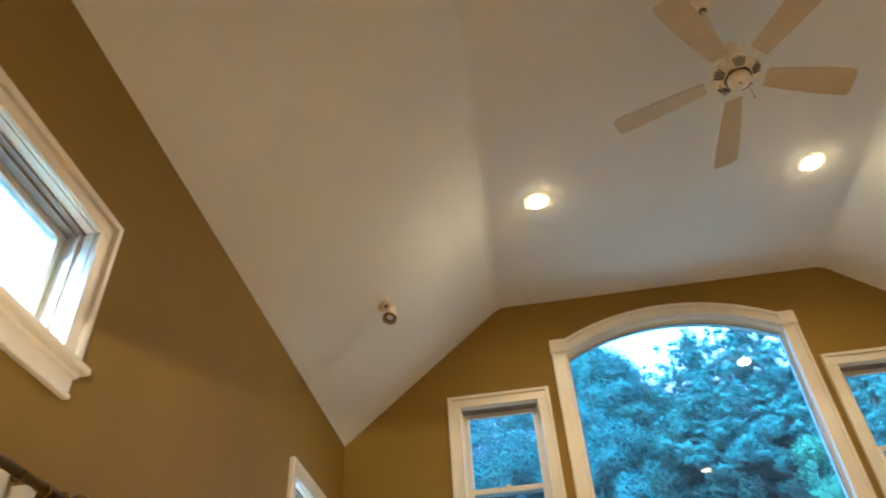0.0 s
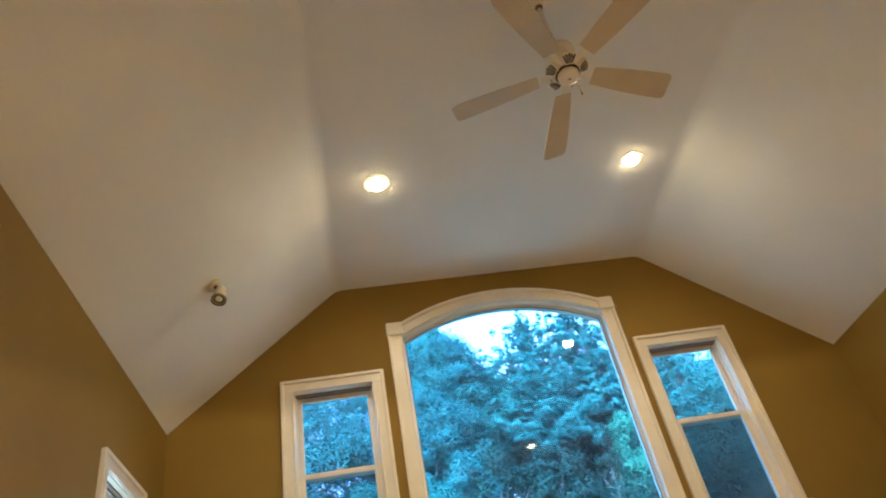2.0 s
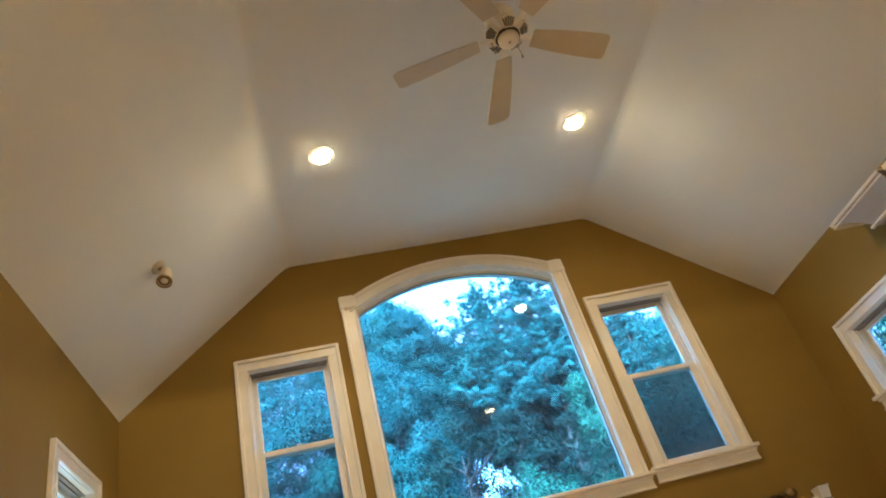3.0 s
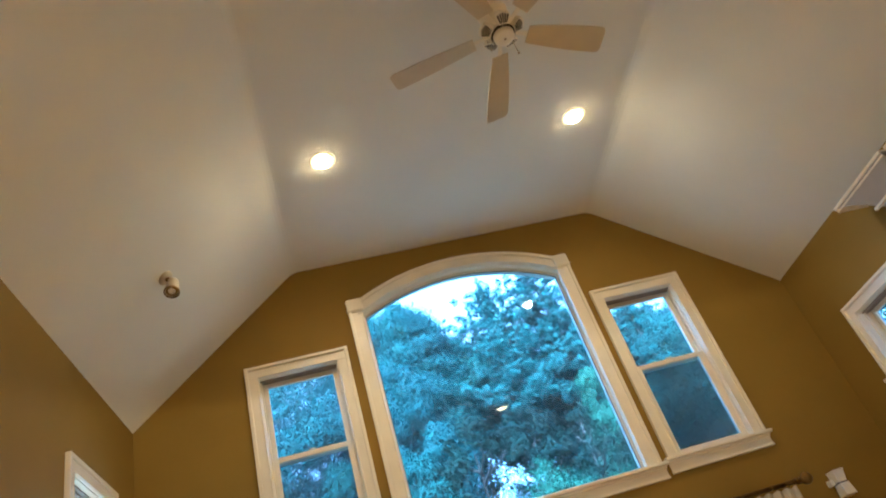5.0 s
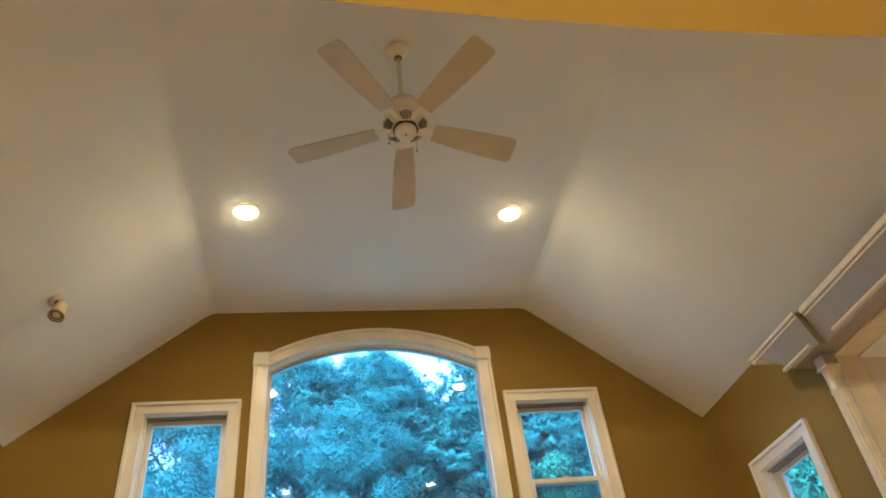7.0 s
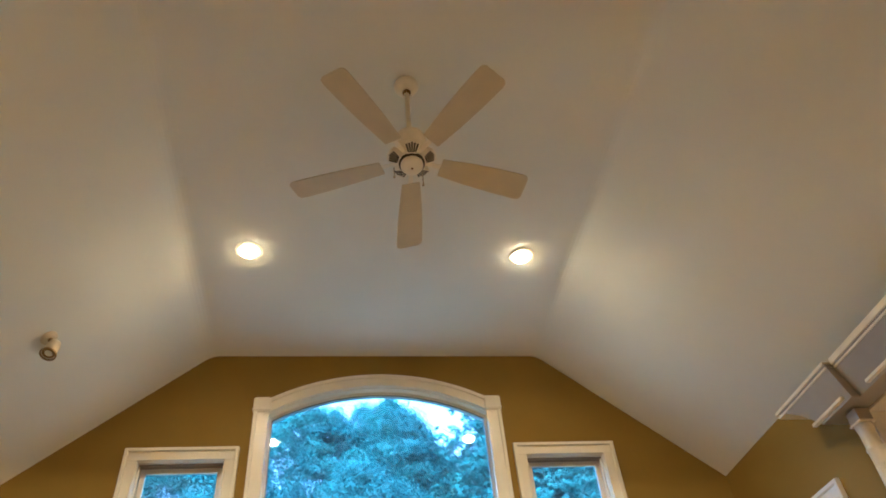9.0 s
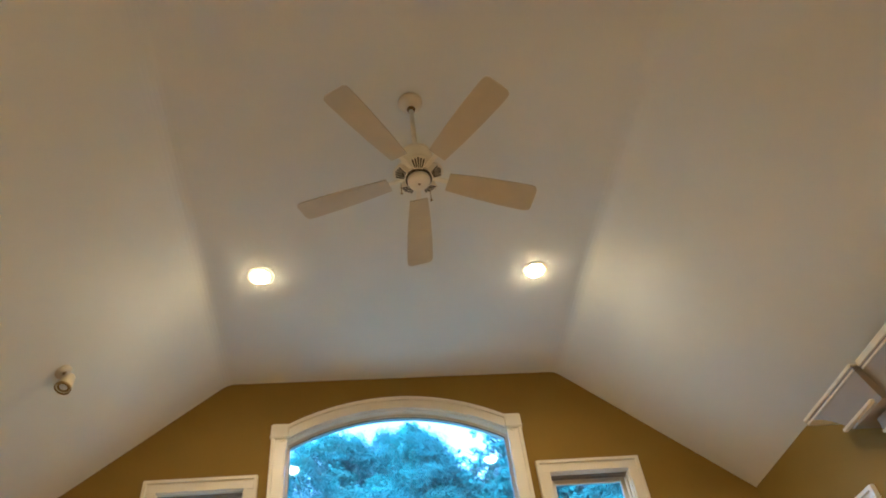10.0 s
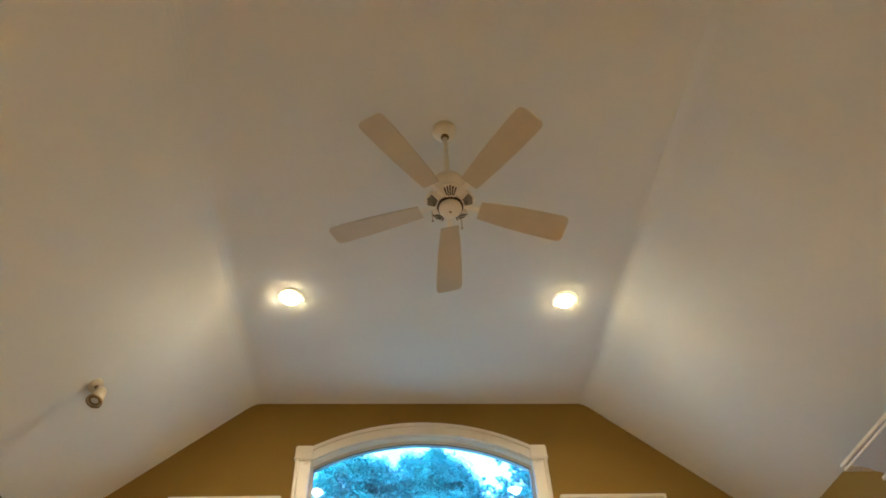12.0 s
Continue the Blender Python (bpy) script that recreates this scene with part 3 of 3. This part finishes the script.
def column(x, y):
    c = tagged(empty("column", (x, y, Z0)), "cream fluted round column under the beam", "column", group="columns of the opening")
    top = 3.405 - Z0
    bm = bmesh.new()
    seg, rings = 48, []
    for z in [0.16 + (top - 0.16 - 0.24) * i / 10 for i in range(11)]:
        r = 0.054 - 0.009 * z / top
        rings.append([bm.verts.new(((r - 0.006 * (0.5 + 0.5 * math.cos(12 * 2 * math.pi * i / seg))) * math.cos(2 * math.pi * i / seg),
                                    (r - 0.006 * (0.5 + 0.5 * math.cos(12 * 2 * math.pi * i / seg))) * math.sin(2 * math.pi * i / seg), z)) for i in range(seg)])
    for a, b in zip(rings, rings[1:]):
        for i in range(seg):
            bm.faces.new((a[i], a[(i + 1) % seg], b[(i + 1) % seg], b[i]))
    part("shaft", bm, M_COL, c)
    bm = bmesh.new()
    lathe(bm, [(0.042, top - 0.245), (0.045, top - 0.24), (0.045, top - 0.165), (0.050, top - 0.160), (0.051, top - 0.150), (0.045, top - 0.143), (0.044, top - 0.06), (0.046, top - 0.05), (0.048, top - 0.035), (0.049, top - 0.014)], 40)
    part("capital", bm, M_COL, c, smooth=True)
    bm = bmesh.new()
    box(bm, -0.049, 0.049, -0.049, 0.049, top - 0.014, top, 0.004)
    part("abacus", bm, M_COL, c)
    bm = bmesh.new()
    box(bm, -0.043, 0.043, -0.043, 0.043, top, 3.471 - Z0, 0.003)
    part("impost_block", bm, M_BEAM, c, "plain off-white impost block")
    bm = bmesh.new()
    lathe(bm, [(0.11, 0.0), (0.11, 0.05), (0.10, 0.06), (0.095, 0.09), (0.088, 0.10), (0.088, 0.13), (0.080, 0.16)], 40)
    part("base", bm, M_COL, c, smooth=True)


column(2.515, -1.62)
column(2.485, -4.25)


# ---- curtain rods ----
def curtain_rod(m, length, name="curtain_rod"):
    """A rod along +x from the origin of m, held 8 cm off the wall behind (+y)."""
    e = tagged(empty(name), "aged brass curtain rod with ball finials", "curtain rod")
    e.matrix_world = m
    bm = bmesh.new()
    tube(bm, [(0, 0, 0), (length, 0, 0)], [0.014, 0.014], 16)
    part("rod", bm, M_BRASS, e, smooth=True)
    for s, x in ((-1, 0.0), (1, length)):
        bm = bmesh.new()
        R = Matrix.Translation((x, 0, 0)) @ Matrix.Rotation(radians(90 * s), 4, "Y") @ Matrix.Scale(1.2, 4)
        lathe(bm, [(0.011, -0.005), (0.019, 0.0), (0.019, 0.008), (0.012, 0.012), (0.017, 0.022), (0.012, 0.030), (0.020, 0.036), (0.031, 0.050), (0.034, 0.064), (0.028, 0.082), (0.014, 0.094), (0.003, 0.097)], 28, R)
        part("finial", bm, M_BRASS, e, smooth=True)
        bm = bmesh.new()
        bx = x - s * 0.06
        tube(bm, [(bx, 0.0, -0.012), (bx, 0.078, -0.012)], [0.007, 0.007], 10)
        box(bm, bx - 0.018, bx + 0.018, 0.072, 0.080, -0.045, 0.02, 0.002)
        part("bracket", bm, M_BRASS, e)
    return e


def curtain(m, width, drop):
    bm = bmesh.new()
    n = 90
    rows = []
    for z in (-0.028, -0.10, -drop):
        rows.append([(width * i / n, 0.022 * math.sin(i * 0.75) + 0.006 * math.sin(i * 2.1), z + (0.004 * math.sin(i * 1.5) if z > -0.05 else 0)) for i in range(n + 1)])
    va = [[bm.verts.new(p) for p in r] for r in rows]
    vb = [[bm.verts.new((p[0], p[1] + 0.003, p[2])) for p in r] for r in rows]
    for g in (va, vb):
        for r0, r1 in zip(g, g[1:]):
            for i in range(n):
                bm.faces.new((r0[i], r0[i + 1], r1[i + 1], r1[i]))
    c = tagged(empty("curtain"), "ivory cloth curtain hanging from brass rings", "curtain")
    c.matrix_world = m
    part("cloth", bm, M_CLOTH, c, smooth=True)
    k = 0
    x = 0.04
    while x < width - 0.02:
        bm = bmesh.new()
        pts = [(x, 0.018 * math.cos(t * math.pi / 6), -0.006 + 0.018 * math.sin(t * math.pi / 6)) for t in range(13)]
        tube(bm, pts, [0.0028] * 13, 6)
        part("ring", bm, M_BRASS, c, "brass curtain ring")
        x += 0.11


RZ = 2.335
curtain_rod(Matrix.Translation((-1.70, -0.08, RZ)), 3.44)
curtain(Matrix.Translation((0.95, -0.08, RZ)), 0.76, RZ - Z0 - 0.03)
curtain(Matrix.Translation((-1.66, -0.08, RZ)), 0.76, RZ - Z0 - 0.03)
WROD = Matrix.Translation((XL + 0.08, -4.35, RZ)) @ Matrix.Rotation(radians(90), 4, "Z")
curtain_rod(WROD, 1.25)
curtain(WROD @ Matrix.Translation((0.03, 0, 0)), 1.18, RZ - Z0 - 0.03)


# ---- white device on the gable wall ----
def wall_speaker():
    e = tagged(empty("wall_speaker", (2.045, 0, 2.245)), "small white two-part speaker on wall bracket", "speaker")
    bm = bmesh.new()
    box(bm, -0.068, -0.036, -0.05, 0.0, 0.0, 0.04, 0.004)
    part("bracket", bm, M_PLASTIC, e)
    # the upper shell flares towards its lipped top, the lower one leans forward
    def shell(name, z0, z1, w0, w1, d0, d1, slide):
        bm = bmesh.new()
        low = [(-w0, -0.012, z0), (w0, -0.012, z0), (w0, -d0, z0), (-w0, -d0, z0)]
        high = [(-w1 + slide, -0.012, z1), (w1 + slide, -0.012, z1), (w1 + slide, -d1, z1), (-w1 + slide, -d1, z1)]
        prism(bm, low, high)
        bmesh.ops.bevel(bm, geom=list(bm.edges), offset=0.006, segments=2, affect="EDGES", profile=0.5)
        return part(name, bm, M_PLASTIC, e)
    shell("upper_shell", 0.006, 0.078, 0.034, 0.042, 0.088, 0.102, 0.0)
    shell("lip", 0.074, 0.088, 0.044, 0.047, 0.106, 0.108, 0.0)
    shell("lower_shell", -0.088, -0.003, 0.040, 0.035, 0.112, 0.092, 0.004)
    bm = bmesh.new()
    box(bm, -0.031, 0.033, -0.084, -0.02, -0.005, 0.008)
    part("seam", bm, M_DARKTRACK, e)


wall_speaker()


# ---- outdoors ----
bm = bmesh.new()
g = [bm.verts.new(p) for p in ((-900, 0.3, -1.0), (900, 0.3, -1.0), (900, 1500, -1.0), (-900, 1500, -1.0), (-900, -900, -1.0), (900, -900, -1.0))]
bm.faces.new((g[0], g[1], g[2], g[3]))
bm.faces.new((g[4], g[5], g[1], g[0]))
tagged(part("ground", bm, M_GROUND), "dark soil and leaf litter round the house", "ground", kind="structure")

rng = np.random.default_rng(7)


def leaf_mesh(name, centres, outward, soft, size, material, parent):
    """Many small pointed leaves, each one triangle; the shading follows the round of the clump (soft)."""
    n = len(centres)
    face = outward + 0.45 * rng.normal(size=(n, 3)) + np.array([0, 0, 0.15])
    face /= np.linalg.norm(face, axis=1)[:, None]
    a = np.cross(face, rng.normal(size=(n, 3)))
    a /= np.linalg.norm(a, axis=1)[:, None]
    b = np.cross(face, a)
    s = size * rng.uniform(0.6, 1.3, (n, 1))
    v = np.stack([centres - a * s, centres + a * s, centres + b * s * 0.75], 1).reshape(-1, 3).astype(np.float32)
    me = bpy.data.meshes.new(name)
    me.vertices.add(3 * n)
    me.vertices.foreach_set("co", v.ravel())
    me.loops.add(3 * n)
    me.loops.foreach_set("vertex_index", np.arange(3 * n, dtype=np.int32))
    me.polygons.add(n)
    me.polygons.foreach_set("loop_start", np.arange(0, 3 * n, 3, dtype=np.int32))
    me.update(calc_edges=True)
    soft = soft + 0.22 * face
    soft /= np.linalg.norm(soft, axis=1)[:, None]
    me.normals_split_custom_set_from_vertices(np.repeat(soft, 3, axis=0).astype(np.float32))
    me.materials.append(material)
    ob = new(name, me)
    ob.parent = parent
    return ob


def crown_of_clumps(parent, clumps, radii, axis, leaves, size, material, flat=0.75, fuzz=0.21):
    """Leaves spread over the shells of many round clumps; axis is the foot of the crown's middle line."""
    clumps, radii = np.array(clumps), np.array(radii)
    share = radii ** 2 / np.sum(radii ** 2)
    pick = rng.choice(len(clumps), leaves, p=share)
    d = rng.normal(size=(leaves, 3))
    d[:, 2] += 0.25
    d /= np.linalg.norm(d, axis=1)[:, None]
    ragged = rng.uniform(0.25, 1.0, (leaves, 1)) ** 0.5 * (1 + fuzz * np.abs(rng.normal(size=(leaves, 1))))
    twist = 1 + 0.35 * rng.normal(size=(len(clumps), 3))
    c = clumps[pick] + d * np.array([1, 1, flat]) * twist[pick] * radii[pick][:, None] * ragged
    # twigs: the leaves gather along short shoots
    c += 0.16 * fuzz * np.sin(c[:, [1, 2, 0]] * 9.0 + pick[:, None]) + 0.05 * np.sin(c[:, [2, 0, 1]] * 23.0)
    out = c - np.array(axis)
    out[:, 2] *= 0.25
    out /= np.linalg.norm(out, axis=1)[:, None] + 0.05
    leaf_mesh("crown", c, d, 0.68 * d + 0.4 * out + np.array([0, 0, 0.2]), size, material, parent)


def broadleaf(x, y, h, spread, material, leaves=15000, label="", size=0.050, low=0.22, clumps=150, airy=1.0):
    """A leafy tree whose top stands h above the house's zero level; its crown is an uneven heap of clumps."""
    t = tagged(empty("tree", (x, y, -1.0)), label or "tall leafy broadleaf tree with dense green crown", "tree", group="trees behind the house")
    H = h + 1.0
    bm = bmesh.new()
    lean = rng.uniform(-0.4, 0.4, 2)
    tube(bm, [(lean[0] * k / 6, lean[1] * k / 6, H * 0.9 * k / 6) for k in range(7)], [(0.02 + 0.065 * spread) * (1 - 0.145 * k) for k in range(7)], 10)
    z0 = H * low
    lobes = [(rng.uniform(0, 6.283), rng.uniform(0.75, 1.2)) for _ in range(5)]
    at, rad = [], []
    for k in range(clumps):
        f = rng.uniform(0, 1) ** 0.85
        a = rng.uniform(0, 6.283)
        wide = max(w * max(0.0, math.cos(a - b)) for b, w in lobes)
        r = spread * min(1.0, 0.45 + 2.2 * f) * (1 - f ** 3.2) ** 0.65 * (0.6 + 0.5 * wide) * rng.uniform(0.35, 1.0) ** 0.5
        g = rng.uniform(0.24, 0.66) * (0.62 + 0.16 * spread) * (1.15 - 0.4 * f) * airy
        z = z0 + (H - z0 - g * 0.8) * f
        at.append((lean[0] * z / H + r * math.cos(a), lean[1] * z / H + r * math.sin(a), z))
        rad.append(g)
    at.append((lean[0], lean[1], H - 0.2))
    rad.append(0.22)
    for k in range(0, clumps, 6):
        p2 = Vector(at[k])
        zb = max(z0 * 0.8, p2.z - 0.5 * math.hypot(p2.x, p2.y) - 0.3)
        p0 = Vector((lean[0] * zb / H, lean[1] * zb / H, zb))
        tube(bm, [p0, p0.lerp(p2, 0.5) + Vector((0, 0, -0.1)), p2], [0.025 * spread, 0.016 * spread, 0.01], 5)
    part("trunk", bm, M_BARK, t)
    crown_of_clumps(t, at, rad, (lean[0], lean[1], z0), leaves, size, material)
    return t


def pine(x, y, h, spread, leaves=15000, label="", low=0.38):
    """A pine: whorls of rising boughs, each with flat sprays of needles, narrowing to a leader."""
    t = tagged(empty("tree", (x, y, -1.0)), label or "tall dark pine with layered branches", "tree", group="trees behind the house")
    H = h + 1.0
    bm = bmesh.new()
    tube(bm, [(0, 0, H * k / 6) for k in range(7)], [0.22 * (1 - 0.155 * k) for k in range(7)], 10)
    at, rad = [], []
    lev = 22
    for k in range(lev):
        f = k / (lev - 1)
        z = H * (low + (0.955 - low) * f)
        ln = spread * (1 - f) ** 0.62 * rng.uniform(0.8, 1.15) + 0.2
        for j in range(6):
            a = j * 1.047 + k * 0.9 + rng.uniform(-0.35, 0.35)
            l2 = ln * rng.uniform(0.55, 1.15)
            rise = rng.uniform(0.12, 0.34) + 0.35 * f
            tip = Vector((math.cos(a) * l2, math.sin(a) * l2, z + l2 * rise))
            tube(bm, [(0, 0, z), tip], [0.035 * (1.1 - f), 0.008], 5)
            for q in np.linspace(0.3, 1.0, max(2, int(4 * l2 / spread + 1.5))):
                g = (0.12 + 0.15 * (1 - f)) * (1.25 - 0.45 * q)
                at.append((tip.x * q + rng.normal() * 0.1 * l2, tip.y * q + rng.normal() * 0.1 * l2, z + (tip.z - z) * q * q))
                rad.append(g)
    for k in range(6):
        at.append((0, 0, H * (0.95 + 0.01 * k)))
        rad.append(0.13 - 0.016 * k)
    part("trunk", bm, M_BARK, t)
    crown_of_clumps(t, at, rad, (0, 0, H * low), leaves, 0.045, M_LEAF[2], 0.5, 0.14)
    return t


for k in range(13):
    broadleaf(-20 + 3.6 * k, 23 + 2.5 * math.sin(k * 1.9), 6.2 + 1.0 * math.sin(k * 2.7), 3.4, M_LEAF[k % 2], 12000, "distant leafy tree in the woods beyond", 0.13, clumps=70)
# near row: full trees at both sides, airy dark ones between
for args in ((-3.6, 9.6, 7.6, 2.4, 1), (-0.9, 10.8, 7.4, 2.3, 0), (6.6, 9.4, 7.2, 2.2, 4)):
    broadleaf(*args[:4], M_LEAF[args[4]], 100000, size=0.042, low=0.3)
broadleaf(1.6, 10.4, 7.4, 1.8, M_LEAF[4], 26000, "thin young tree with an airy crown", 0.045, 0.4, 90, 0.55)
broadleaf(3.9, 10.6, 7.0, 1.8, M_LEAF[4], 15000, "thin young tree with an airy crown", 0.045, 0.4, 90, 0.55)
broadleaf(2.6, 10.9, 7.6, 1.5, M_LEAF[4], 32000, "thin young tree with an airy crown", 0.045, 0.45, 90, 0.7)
broadleaf(4.9, 11.5, 8.4, 1.0, M_LEAF[3], 30000, "slender pale green tree at the edge of the woods", 0.04, 0.35, 70)
broadleaf(2.75, 8.6, 5.5, 0.8, M_LEAF[3], 16000, "small pale green tree close to the house", 0.035, 0.5, 60)
# taller row behind
for args in ((-6.5, 14.0, 12.4, 2.6, 0), (-4.2, 14.6, 13.0, 2.2, 1), (-2.0, 15.0, 13.5, 1.9, 0), (-0.5, 14.6, 13.2, 1.6, 1), (0.85, 15.0, 13.7, 1.6, 0), (2.0, 15.4, 13.2, 1.5, 1), (2.9, 15.8, 12.2, 1.5, 0), (4.9, 16.6, 12.3, 1.5, 1), (7.0, 16.4, 12.6, 1.8, 0), (-3.0, 13.2, 11.0, 1.9, 1), (0.0, 13.3, 10.4, 1.9, 1), (0.4, 13.8, 11.2, 1.4, 0)):
    broadleaf(*args[:4], M_LEAF[args[4]], 100000, size=0.042, low=0.70 if 1 < args[0] < 6 else 0.42)
for args in ((8.1, 14.4, 11.0, 2.4, 0), (7.2, 17.5, 12.2, 2.6, 1), (10.0, 18.0, 13.2, 2.8, 0), (11.2, 14.6, 12.2, 2.8, 1), (13.8, 12.5, 11.6, 3.0, 0)):
    broadleaf(*args[:4], M_LEAF[args[4]], 80000, size=0.055, low=0.42)
pine(4.15, 15.0, 13.8, 2.1, 120000, low=0.66)
pine(5.8, 15.0, 14.3, 2.5, 130000, low=0.62)
pine(7.3, 15.6, 13.6, 2.4, 60000)
pine(7.9, 13.4, 11.6, 2.2, 80000)
pine(-8.4, 18.0, 14.5, 2.8, 40000)
broadleaf(11.0, 4.5, 8.2, 2.8, M_LEAF[3], 70000)
broadleaf(8.00, 6.54, 6.99, 1.9, M_LEAF[3], 90000, "leafy green tree outside the side window", 0.042, 0.3)
broadleaf(14.0, 1.5, 9.0, 3.0, M_LEAF[1], 50000)
broadleaf(-10.5, 9.0, 8.5, 3.0, M_LEAF[0], 40000)
broadleaf(0.22, 15.4, 13.5, 1.5, M_LEAF[1], 80000, size=0.042, low=0.5)
broadleaf(1.5, 16.0, 13.3, 1.3, M_LEAF[0], 60000, size=0.042, low=0.6)


# ---- unseen uplight added to brighten the low ceiling ----
def added_uplight(x, y):
    e = tagged(empty("added_uplight", (x, y, Z0)), "unseen brass uplight added to brighten the low ceiling", "floor lamp")
    for nm, prof, m in (("base", [(0.15, 0.0), (0.15, 0.015), (0.13, 0.028), (0.03, 0.04)], M_BRASS), ("pole", [(0.014, 0.03), (0.014, 1.66)], M_BRASS),
                        ("bowl", [(0.03, 1.65), (0.10, 1.68), (0.16, 1.74), (0.18, 1.80), (0.176, 1.80), (0.155, 1.745), (0.095, 1.69), (0.02, 1.67)], M_BRASS)):
        bm = bmesh.new()
        lathe(bm, prof, 32)
        part(nm, bm, m, e, smooth=True)
    bm = bmesh.new()
    lathe(bm, [(0.02, 1.68), (0.035, 1.70), (0.035, 1.74), (0.01, 1.755)], 20)
    part("bulb", bm, M_BULB, e, "glowing warm bulb", smooth=True)
    la = bpy.data.lights.new("uplight_lamp", "AREA")
    la.shape, la.size, la.energy, la.color = "DISK", 0.20, UP_WATTS, (1.0, 0.80, 0.55)
    lo = new("uplight_lamp", la)
    lo.matrix_world = Matrix.Translation((x, y, Z0 + 1.79)) @ Matrix.Rotation(math.pi, 4, "X")


added_uplight(-0.7, -6.3)
